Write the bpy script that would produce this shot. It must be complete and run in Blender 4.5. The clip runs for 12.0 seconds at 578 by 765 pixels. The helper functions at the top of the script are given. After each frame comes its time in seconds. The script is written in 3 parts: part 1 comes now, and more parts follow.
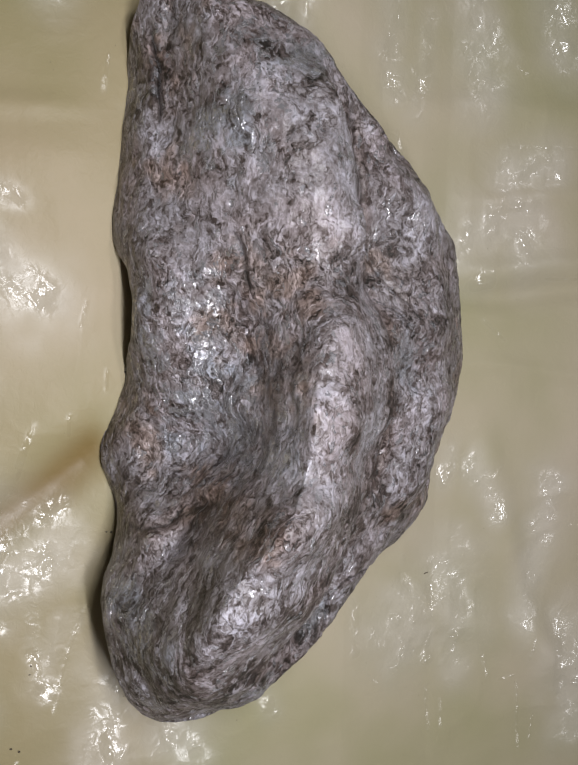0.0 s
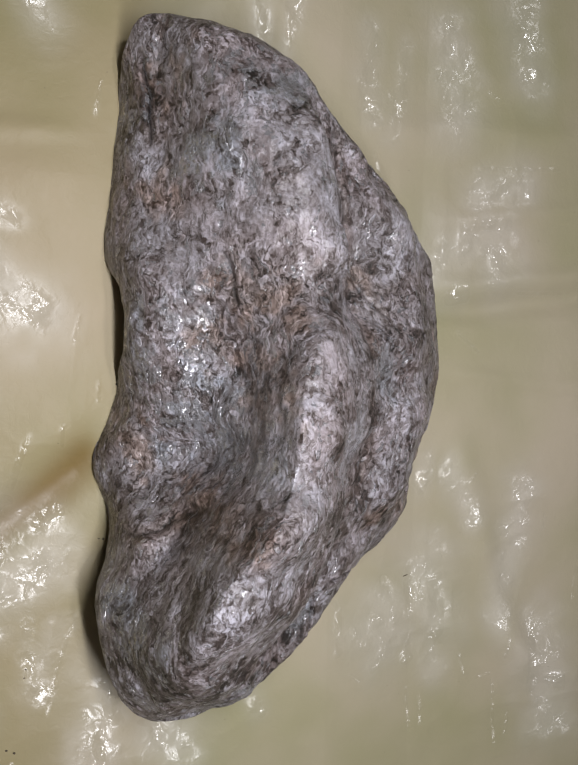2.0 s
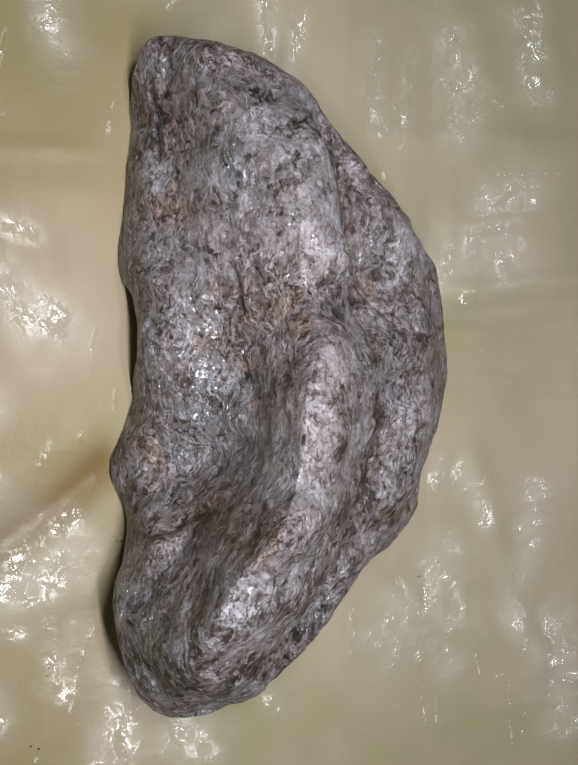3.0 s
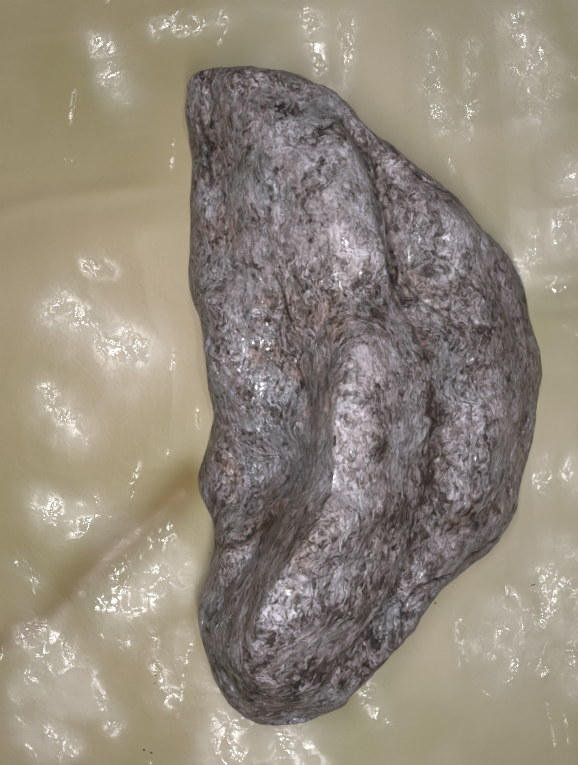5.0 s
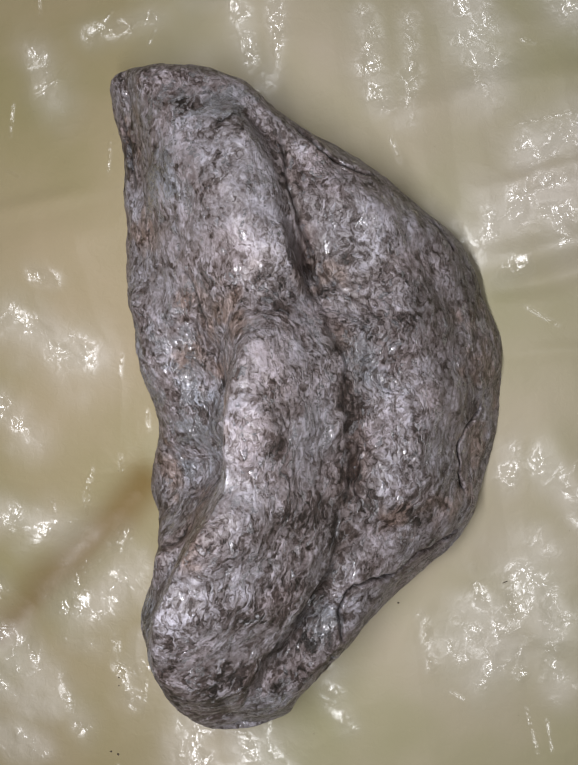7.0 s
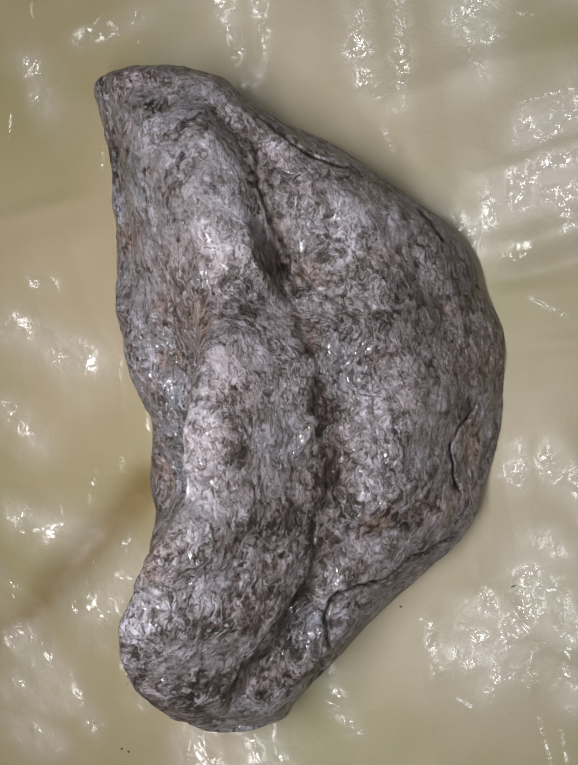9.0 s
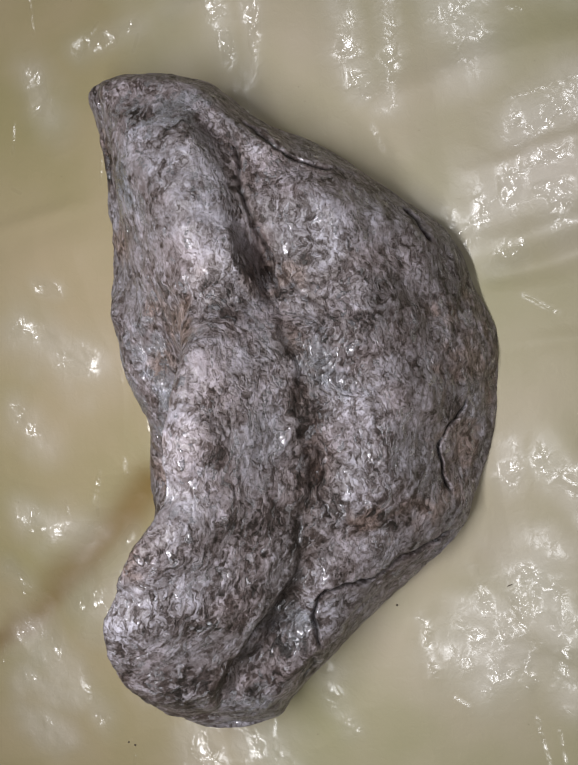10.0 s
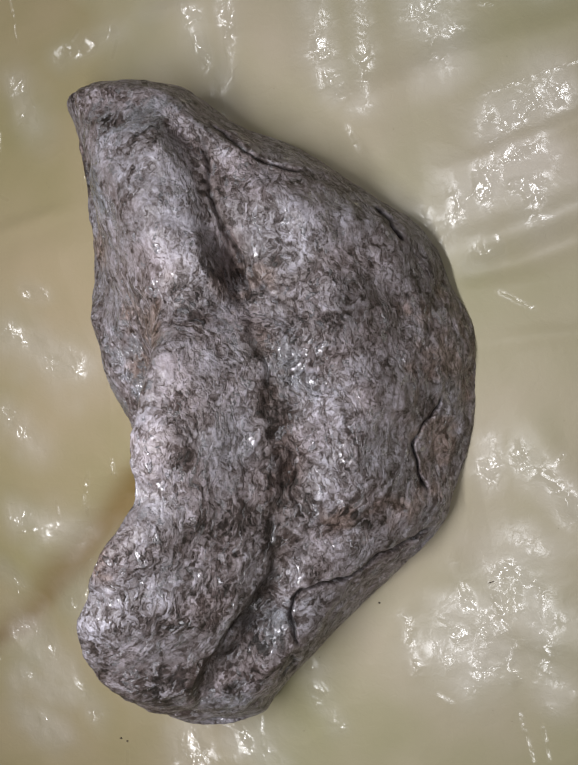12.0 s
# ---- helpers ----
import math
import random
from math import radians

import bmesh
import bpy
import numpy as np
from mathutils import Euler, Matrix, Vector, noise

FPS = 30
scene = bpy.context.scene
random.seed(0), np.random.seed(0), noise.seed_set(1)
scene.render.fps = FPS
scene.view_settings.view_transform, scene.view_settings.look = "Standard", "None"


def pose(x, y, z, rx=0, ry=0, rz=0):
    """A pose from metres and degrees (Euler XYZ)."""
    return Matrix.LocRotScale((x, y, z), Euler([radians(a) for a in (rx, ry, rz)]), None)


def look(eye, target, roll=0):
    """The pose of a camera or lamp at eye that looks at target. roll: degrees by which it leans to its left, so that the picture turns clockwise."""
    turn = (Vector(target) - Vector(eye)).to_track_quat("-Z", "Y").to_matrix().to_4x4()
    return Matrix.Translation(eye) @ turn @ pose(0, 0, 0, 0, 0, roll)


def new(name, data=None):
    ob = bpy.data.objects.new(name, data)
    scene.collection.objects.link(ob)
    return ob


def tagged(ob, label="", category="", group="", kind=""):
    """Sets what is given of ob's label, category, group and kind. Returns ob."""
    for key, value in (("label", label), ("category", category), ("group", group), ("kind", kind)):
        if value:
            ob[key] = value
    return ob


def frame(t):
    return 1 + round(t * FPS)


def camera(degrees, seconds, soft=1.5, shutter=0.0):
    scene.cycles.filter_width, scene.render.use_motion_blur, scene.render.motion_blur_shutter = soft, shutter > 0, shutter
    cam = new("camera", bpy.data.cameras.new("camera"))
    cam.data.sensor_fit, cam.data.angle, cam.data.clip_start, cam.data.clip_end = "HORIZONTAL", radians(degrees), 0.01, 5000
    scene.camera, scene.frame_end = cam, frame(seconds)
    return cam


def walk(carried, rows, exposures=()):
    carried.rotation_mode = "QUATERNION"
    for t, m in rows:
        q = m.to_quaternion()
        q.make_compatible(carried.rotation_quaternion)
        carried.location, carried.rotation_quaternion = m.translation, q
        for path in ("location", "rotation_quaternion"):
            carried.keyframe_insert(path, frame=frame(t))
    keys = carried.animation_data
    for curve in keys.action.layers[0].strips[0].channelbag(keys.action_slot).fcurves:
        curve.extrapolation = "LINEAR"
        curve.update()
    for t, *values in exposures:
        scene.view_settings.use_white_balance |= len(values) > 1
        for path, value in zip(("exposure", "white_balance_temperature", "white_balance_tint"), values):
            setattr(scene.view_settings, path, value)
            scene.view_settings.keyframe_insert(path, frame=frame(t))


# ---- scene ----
cam = camera(38.08, 12.0, soft=1.9)
# seconds, x, y, z, and the turns about x, y and z in degrees
PATH = [
    (0, -0.0788, 0.0223, 0.2176, -5.21, -18.89, 1.41),
    (0.5, -0.0817, 0.0227, 0.2207, -5.10, -19.69, 1.54),
    (1, -0.0847, 0.0228, 0.2230, -5.13, -20.27, 1.65),
    (1.5, -0.0853, 0.0232, 0.2250, -4.75, -20.58, 1.44),
    (2, -0.0849, 0.0235, 0.2259, -4.52, -20.69, 1.27),
    (2.5, -0.0826, 0.0232, 0.2289, -4.02, -19.98, 0.78),
    (3, -0.0806, 0.0222, 0.2347, -3.34, -18.38, 0.15),
    (3.2, -0.0773, 0.0212, 0.2364, -2.98, -16.89, -0.33),
    (4.8, -0.0431, 0.0144, 0.2444, -0.72, -5.04, -4.56),
    (5, -0.0388, 0.0151, 0.2448, -0.47, -3.10, -4.91),
    (5.5, -0.0254, 0.0126, 0.2409, -0.62, -0.58, -5.78),
    (6, -0.0121, 0.0118, 0.2423, -0.34, 1.07, -6.51),
    (6.5, -0.0022, 0.0122, 0.2400, -0.50, 2.46, -7.10),
    (7, 0.0098, 0.0102, 0.2390, -0.85, 4.78, -7.74),
    (7.2, 0.0136, 0.0086, 0.2366, -1.02, 4.98, -8.05),
    (8.8, 0.0360, 0.0116, 0.2342, -1.79, 9.76, -8.96),
    (9, 0.0388, 0.0110, 0.2301, -2.34, 11.53, -9.28),
    (9.5, 0.0466, 0.0111, 0.2299, -2.47, 13.00, -9.76),
    (10, 0.0552, 0.0098, 0.2285, -2.87, 15.11, -10.14),
    (10.5, 0.0614, 0.0101, 0.2283, -2.78, 15.62, -10.60),
    (11, 0.0651, 0.0101, 0.2288, -2.82, 16.01, -11.01),
    (11.5, 0.0705, 0.0101, 0.2304, -2.85, 16.48, -11.29),
    (12, 0.0692, 0.0088, 0.2262, -3.51, 17.11, -11.14),
]
walk(cam, [(t, pose(x, y, z, rx, ry, rz)) for t, x, y, z, rx, ry, rz in PATH])

# ---- light ----
scene.view_settings.exposure = -0.05
world = bpy.data.worlds.new("world")
scene.world = world
world.use_nodes = True
world.node_tree.nodes["Background"].inputs[0].default_value = (1.0, 0.97, 0.92, 1)
world.node_tree.nodes["Background"].inputs[1].default_value = 0.035


def area_lamp(name, eye, target, size, watts, colour):
    lamp = bpy.data.lights.new(name, "AREA")
    lamp.shape, lamp.size, lamp.energy, lamp.color = "DISK", size, watts, colour
    ob = new(name, lamp)
    ob.matrix_world = look(eye, target)
    return ob


# short white strip over the stone, added in place of the camera's moving flash
strip = area_lamp("flash_stand_in", (-0.040, 0.0, 0.24), (-0.004, 0.004, 0.0), 0.18, 0.625, (0.96, 0.962, 1.0))
strip.data.shape, strip.data.size_y = "RECTANGLE", 0.010
# the room's own lamp under the ceiling
area_lamp("room_lamp", (0.35, 0.30, 2.3), (0.0, 0.0, 0.0), 0.13, 9.0, (1.0, 0.98, 1.0))


# ---- materials ----
class Mat:
    """A node material, with a short way to add and join nodes."""

    def __init__(self, name):
        self.m = bpy.data.materials.new(name)
        self.m.use_nodes = True
        self.t = self.m.node_tree
        self.bsdf = self.t.nodes["Principled BSDF"]

    def node(self, kind, **inputs):
        n = self.t.nodes.new(kind)
        for key, value in inputs.items():
            self.put(n.inputs[key.replace("_", " ")], value)
        return n

    def put(self, socket, value):
        if isinstance(value, bpy.types.NodeSocket):
            self.t.links.new(value, socket)
        else:
            socket.default_value = value

    def math(self, op, a, b=0.0, c=0.0):
        n = self.t.nodes.new("ShaderNodeMath")
        n.operation = op
        for socket, value in zip(n.inputs, (a, b, c)):
            self.put(socket, value)
        return n.outputs[0]

    def vec(self, op, a, b=(0, 0, 0), scale=None):
        n = self.t.nodes.new("ShaderNodeVectorMath")
        n.operation = op
        self.put(n.inputs[0], a)
        self.put(n.inputs[1], b)
        if scale is not None:
            self.put(n.inputs["Scale"], scale)
        return n.outputs[0]

    def noise(self, place, scale, detail=2.0, rough=0.5, distort=0.0):
        n = self.node("ShaderNodeTexNoise", Vector=place, Scale=scale, Detail=detail, Roughness=rough, Distortion=distort)
        return n.outputs["Fac"]

    def cloud(self, place, scale, detail=2.0):
        return self.node("ShaderNodeTexNoise", Vector=place, Scale=scale, Detail=detail).outputs["Color"]

    def cells(self, place, scale):
        n = self.node("ShaderNodeTexVoronoi", Vector=place, Scale=scale)
        return n.outputs["Distance"], n.outputs["Color"]

    def ramp(self, fac, stops):
        n = self.t.nodes.new("ShaderNodeValToRGB")
        self.put(n.inputs[0], fac)
        while len(n.color_ramp.elements) < len(stops):
            n.color_ramp.elements.new(0.5)
        for e, (at, colour) in zip(n.color_ramp.elements, stops):
            e.position = at
            e.color = (*colour, 1) if isinstance(colour, tuple) else (colour, colour, colour, 1)
        return n.outputs[0]

    def mix(self, fac, a, b, blend="MIX"):
        n = self.t.nodes.new("ShaderNodeMix")
        n.data_type, n.blend_type = "RGBA", blend
        self.put(n.inputs[0], fac)
        for socket, value in ((n.inputs[6], a), (n.inputs[7], b)):
            self.put(socket, value if isinstance(value, bpy.types.NodeSocket) else (*value, 1))
        return n.outputs[2]

    def bump(self, height, distance, strength=1.0, normal=None):
        n = self.node("ShaderNodeBump", Height=height, Distance=distance, Strength=strength)
        if normal is not None:
            self.put(n.inputs["Normal"], normal)
        return n.outputs[0]


def schist():
    """Grey mica schist: thin flakes that lie along the layers, brown and slate patches, glittering scales."""
    m = Mat("mica_schist")

    def attribute(name):
        n = m.node("ShaderNodeAttribute")
        n.attribute_name = name
        return n.outputs["Vector"]

    def part_of(vector, k):
        return m.node("ShaderNodeSeparateXYZ", Vector=vector).outputs[k]

    def channel(colour, k):
        return m.node("ShaderNodeSeparateColor", Color=colour).outputs[k]

    def flakes(place, turn, stretch):
        """Long thin cells: a random colour for each, and how near its edge is."""
        n = m.node("ShaderNodeMapping", Vector=place, Rotation=(0, 0, turn), Scale=stretch)
        edge = m.node("ShaderNodeTexVoronoi", Vector=n.outputs[0], Scale=1.0)
        edge.feature = "DISTANCE_TO_EDGE"
        return m.cells(n.outputs[0], 1.0)[1], edge.outputs["Distance"]

    # millimetres
    p = m.vec("SCALE", m.node("ShaderNodeTexCoord").outputs["Object"], scale=1000.0)
    g = m.vec("MULTIPLY", p, (1.0, 0.88, 1.0))
    patches, stone_masks = attribute("patches"), attribute("stone_masks")
    pale, brown, slate = part_of(patches, 0), part_of(patches, 1), part_of(patches, 2)
    dark, steep, crease_shade = part_of(stone_masks, 0), part_of(stone_masks, 1), part_of(stone_masks, 2)
    # flakes lie this way and that on the flat places, and in thin layers on the flanks
    bent = m.vec("SCALE", m.vec("SUBTRACT", m.cloud(p, 0.16, 3.0), (0.5, 0.5, 0.5)), scale=9.0)
    bent = m.vec("ADD", m.vec("ADD", p, bent), m.vec("SCALE", m.vec("SUBTRACT", m.cloud(p, 0.9), (0.5, 0.5, 0.5)), scale=1.3))
    tint_a, edge_a = flakes(bent, 0.15, (0.92, 0.32, 0.8))
    tint_b, edge_b = flakes(bent, 1.05, (0.85, 0.36, 0.8))
    tint_c, edge_c = flakes(bent, 0.0, (0.33, 0.27, 1.25))
    either = m.ramp(m.noise(m.vec("ADD", p, (50, 3, 8)), 0.22, 2.0), [(0.49, 0.0), (0.51, 1.0)])
    layered = m.ramp(m.math("ADD", steep, m.math("MULTIPLY", m.math("SUBTRACT", m.noise(p, 0.3, 2.0), 0.5), 0.7)), [(0.48, 0.0), (0.52, 1.0)])
    scale = m.mix(layered, m.mix(either, tint_a, tint_b), tint_c)
    edge = m.mix(layered, m.mix(either, edge_a, edge_b), edge_c)
    _, tiny = m.cells(p, 1.7)
    mottle = m.noise(g, 0.40, 3.0, 0.6)
    blotch = m.noise(p, 0.07, 4.0, 0.6)
    fine = m.noise(m.vec("MULTIPLY", bent, (1.0, 0.5, 1.0)), 1.15, 2.5, 0.55)
    # rough in some places and worn smooth in others
    worn = m.ramp(m.noise(m.vec("ADD", p, (70, 4, 19)), 0.10, 3.0), [(0.34, 0.35), (0.56, 1.0)])
    rough = m.math("MAXIMUM", m.math("SUBTRACT", worn, m.math("MULTIPLY", pale, 0.55)), 0.15)
    gap = m.math("MULTIPLY", m.ramp(edge, [(0.02, 1.0), (0.16, 0.0)]), m.ramp(fine, [(0.36, 1.0), (0.60, 0.15)]))
    gap = m.math("MULTIPLY", gap, rough)
    # dark specks between the pale flakes, thick in some places and few in others
    thick = m.ramp(m.noise(m.vec("ADD", p, (9, 40, 3)), 0.15, 3.0), [(0.40, 0.0), (0.62, 0.10)])
    thick = m.math("ADD", thick, m.math("SUBTRACT", m.math("MULTIPLY", dark, 0.12), m.math("MULTIPLY", pale, 0.08)))
    spot = m.math("ADD", m.math("MULTIPLY", m.noise(m.vec("ADD", bent, (31, 7, 55)), 0.46, 4.0, 0.66), 0.82), m.math("MULTIPLY", channel(scale, 2), 0.14))
    fleck = m.ramp(m.math("SUBTRACT", spot, thick), [(0.31, 1.0), (0.41, 0.0)])
    value = m.math("ADD", m.math("MULTIPLY", m.math("SUBTRACT", mottle, 0.5), 0.42), m.math("MULTIPLY", m.math("SUBTRACT", fine, 0.5), 0.58))
    value = m.math("ADD", value, m.math("MULTIPLY", m.math("SUBTRACT", blotch, 0.5), 0.66))
    value = m.math("ADD", value, m.math("MULTIPLY", m.math("MULTIPLY", m.math("SUBTRACT", channel(scale, 0), 0.5), 0.29), rough))
    value = m.math("ADD", value, m.math("MULTIPLY", pale, 0.06))
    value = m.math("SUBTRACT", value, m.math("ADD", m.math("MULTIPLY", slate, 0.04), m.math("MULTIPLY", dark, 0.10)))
    value = m.math("SUBTRACT", value, m.math("MAXIMUM", m.math("MULTIPLY", fleck, 0.28), m.math("MULTIPLY", gap, 0.23)))
    value = m.math("ADD", value, 0.525)
    grey = m.ramp(value, [(0.06, (0.016, 0.012, 0.010)), (0.28, (0.080, 0.062, 0.058)), (0.52, (0.225, 0.205, 0.215)), (0.84, (0.51, 0.49, 0.56))])
    warm = m.ramp(m.noise(m.vec("ADD", p, (2, 90, 41)), 0.06, 4.0), [(0.42, 0.0), (0.62, 0.55)])
    grey = m.mix(warm, grey, (1.0, 0.86, 0.80), "MULTIPLY")
    # shade of cracks, creases and step painted near black into the colour
    grey = m.mix(m.math("MULTIPLY", crease_shade, 0.95), grey, (0.014, 0.011, 0.009))
    colour = m.mix(m.math("MULTIPLY", brown, 0.75), grey, (1.0, 0.82, 0.66), "MULTIPLY")
    colour = m.mix(m.math("MULTIPLY", slate, 0.8), colour, (0.82, 0.93, 0.98), "MULTIPLY")
    # scales of mica that lie at odd angles and catch the light
    sparse = m.ramp(m.noise(p, 0.13, 2.0), [(0.42, -0.06), (0.66, 0.06)])
    share = m.math("ADD", m.math("ADD", channel(scale, 1), sparse), m.math("MULTIPLY", slate, 0.55))
    shine = m.math("MULTIPLY", m.ramp(share, [(0.88, 0.0), (0.95, 1.0)]), m.ramp(channel(tiny, 0), [(0.35, 0.2), (0.6, 1.0)]))
    colour = m.mix(m.math("MULTIPLY", shine, 0.5), colour, (0.62, 0.62, 0.66))
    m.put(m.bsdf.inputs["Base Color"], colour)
    m.put(m.bsdf.inputs["Roughness"], m.math("SUBTRACT", m.math("ADD", 0.42, m.math("MULTIPLY", fleck, 0.1)), m.math("MULTIPLY", shine, 0.19)))
    m.put(m.bsdf.inputs["Specular IOR Level"], m.math("ADD", 0.5, m.math("MULTIPLY", shine, 0.4)))
    m.put(m.bsdf.inputs["Metallic"], m.math("MULTIPLY", shine, 0.6))
    relief = m.math("ADD", m.math("MULTIPLY", mottle, 0.6), m.math("MULTIPLY", m.math("MULTIPLY", fine, rough), 0.40))
    relief = m.math("ADD", relief, m.math("MULTIPLY", m.math("MULTIPLY", channel(scale, 0), rough), 0.10))
    relief = m.math("SUBTRACT", relief, m.math("ADD", m.math("MULTIPLY", fleck, 0.16), m.math("MULTIPLY", gap, 0.22)))
    normal = m.bump(relief, 0.0011, 0.68)
    tilt = m.math("ADD", m.math("ADD", 0.08, m.math("MULTIPLY", rough, 0.12)), m.math("MULTIPLY", shine, 0.55))
    tilt = m.vec("SCALE", m.vec("SUBTRACT", m.mix(0.15, scale, tiny), (0.5, 0.5, 0.5)), scale=tilt)
    m.put(m.bsdf.inputs["Normal"], m.vec("NORMALIZE", m.vec("ADD", normal, tilt)))
    return m.m


def film():
    """Thin yellowish plastic film, crumpled and glossy."""
    m = Mat("plastic_film")

    def attribute(name):
        n = m.node("ShaderNodeAttribute")
        n.attribute_name = name
        return n.outputs["Fac"]

    def creases(place, scale):
        """Flat facets that meet in sharp creases: a random lean for each, and how near the crease is."""
        near = m.node("ShaderNodeTexVoronoi", Vector=place, Scale=scale)
        near.feature = "DISTANCE_TO_EDGE"
        lean = m.vec("SUBTRACT", m.cells(place, scale)[1], (0.5, 0.5, 0.5))
        return m.vec("MULTIPLY", lean, (1.0, 1.0, 0.0)), near.outputs["Distance"]

    p = m.vec("SCALE", m.node("ShaderNodeTexCoord").outputs["Object"], scale=1000.0)
    tint = m.noise(p, 0.014, 3.0, 0.55)
    colour = m.ramp(tint, [(0.32, (0.335, 0.312, 0.180)), (0.5, (0.402, 0.357, 0.243)), (0.68, (0.452, 0.389, 0.290))])
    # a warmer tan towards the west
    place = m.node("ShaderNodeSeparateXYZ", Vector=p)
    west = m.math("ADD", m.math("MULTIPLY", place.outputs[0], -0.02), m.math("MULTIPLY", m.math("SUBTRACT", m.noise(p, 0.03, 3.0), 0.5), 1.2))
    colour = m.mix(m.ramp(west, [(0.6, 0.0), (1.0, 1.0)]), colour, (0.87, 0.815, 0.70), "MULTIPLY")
    crushed, fold_tint = attribute("crushed"), attribute("fold_tint")
    # browner and darker in a band along the western fold
    colour = m.mix(fold_tint, colour, (0.66, 0.54, 0.36), "MULTIPLY")
    # clouding and pale sheen of the crinkles, painted into the base colour
    pale_sheen = attribute("pale_sheen")
    colour = m.mix(m.math("MULTIPLY", pale_sheen, 0.27), colour, (0.45, 0.43, 0.395))
    speck = m.ramp(m.noise(p, 0.9, 2.0), [(0.18, 0.0), (0.22, 1.0)])
    colour = m.mix(speck, (0.12, 0.10, 0.06), colour)
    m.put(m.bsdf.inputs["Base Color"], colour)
    smear = m.math("MULTIPLY", m.noise(p, 0.05, 3.0), 0.12)
    wrinkle = m.noise(p, 0.40, 4.0, 0.6, 0.6)
    soft = m.bump(wrinkle, 0.0008, 0.15)
    # the clear film on top takes the sharp creases, the yellow under it stays smooth
    bent = m.vec("ADD", p, m.vec("SCALE", m.vec("SUBTRACT", m.cloud(p, 0.14, 2.5), (0.5, 0.5, 0.5)), scale=7.0))
    wide, wide_edge = creases(bent, 0.115)
    close, close_edge = creases(m.vec("ADD", bent, (40, 11, 0)), 0.27)
    # away from the stone the crinkled film leans in towards it
    crinkle, _ = creases(m.vec("MULTIPLY", m.vec("ADD", bent, (7, 60, 0)), (0.7, 1.4, 1.0)), 0.40)
    inward = m.vec("MULTIPLY", m.vec("ADD", p, (25, -5, 0)), (-0.0034, -0.0034, 0.0))
    lean = m.vec("ADD", m.vec("SCALE", wide, scale=0.36), m.vec("SCALE", close, scale=0.36))
    lean = m.vec("ADD", m.vec("ADD", lean, m.vec("SCALE", crinkle, scale=0.22)), inward)
    fold = m.math("ADD", m.ramp(wide_edge, [(0.0, 1.0), (0.10, 0.0)]), m.math("MULTIPLY", m.ramp(close_edge, [(0.0, 1.0), (0.14, 0.0)]), 0.6))
    height = m.math("ADD", m.math("MULTIPLY", attribute("crumple"), 0.15), m.math("MULTIPLY", m.math("MULTIPLY", fold, crushed), 0.22))
    crisp = m.bump(height, 0.001, 0.75, soft)
    crisp = m.vec("NORMALIZE", m.vec("ADD", crisp, m.vec("SCALE", lean, scale=crushed)))
    m.put(m.bsdf.inputs["Roughness"], m.math("ADD", 0.45, smear))
    m.put(m.bsdf.inputs["Specular IOR Level"], 0.15)
    m.put(m.bsdf.inputs["Normal"], soft)
    m.put(m.bsdf.inputs["Coat Weight"], m.math("ADD", 0.09, m.math("MULTIPLY", crushed, 0.70)))
    m.put(m.bsdf.inputs["Coat Roughness"], m.math("SUBTRACT", 0.36, m.math("MULTIPLY", crushed, 0.21)))
    m.put(m.bsdf.inputs["Coat IOR"], 1.65)
    m.put(m.bsdf.inputs["Coat Normal"], crisp)
    # a milky sheen over the crinkled places
    calm = m.vec("NORMALIZE", m.vec("ADD", soft, m.vec("SCALE", inward, scale=pale_sheen)))
    milky = m.node("ShaderNodeBsdfGlossy", Color=(1.0, 0.96, 0.97, 1), Roughness=0.46, Normal=calm)
    both = m.node("ShaderNodeMixShader", Fac=m.math("MULTIPLY", pale_sheen, 0.034))
    m.t.links.new(m.bsdf.outputs[0], both.inputs[1])
    m.t.links.new(milky.outputs[0], both.inputs[2])
    m.t.links.new(both.outputs[0], m.t.nodes["Material Output"].inputs["Surface"])
    return m.m


def plain(name, colour, rough):
    m = Mat(name)
    p = m.vec("SCALE", m.node("ShaderNodeTexCoord").outputs["Object"], scale=1.0)
    tone = m.noise(p, 6.0, 5.0, 0.6)
    m.put(m.bsdf.inputs["Base Color"], m.mix(tone, tuple(c * 0.85 for c in colour), colour))
    m.put(m.bsdf.inputs["Roughness"], rough)
    m.put(m.bsdf.inputs["Normal"], m.bump(m.noise(p, 60.0, 4.0), 0.002, 0.3))
    return m.m


SCHIST, FILM = schist(), film()
DIRT = plain("dirt", (0.07, 0.052, 0.035), 0.8)
PAINT, BOARDS = plain("wall_paint", (0.72, 0.70, 0.66), 0.7), plain("floor_paint", (0.32, 0.27, 0.22), 0.5)


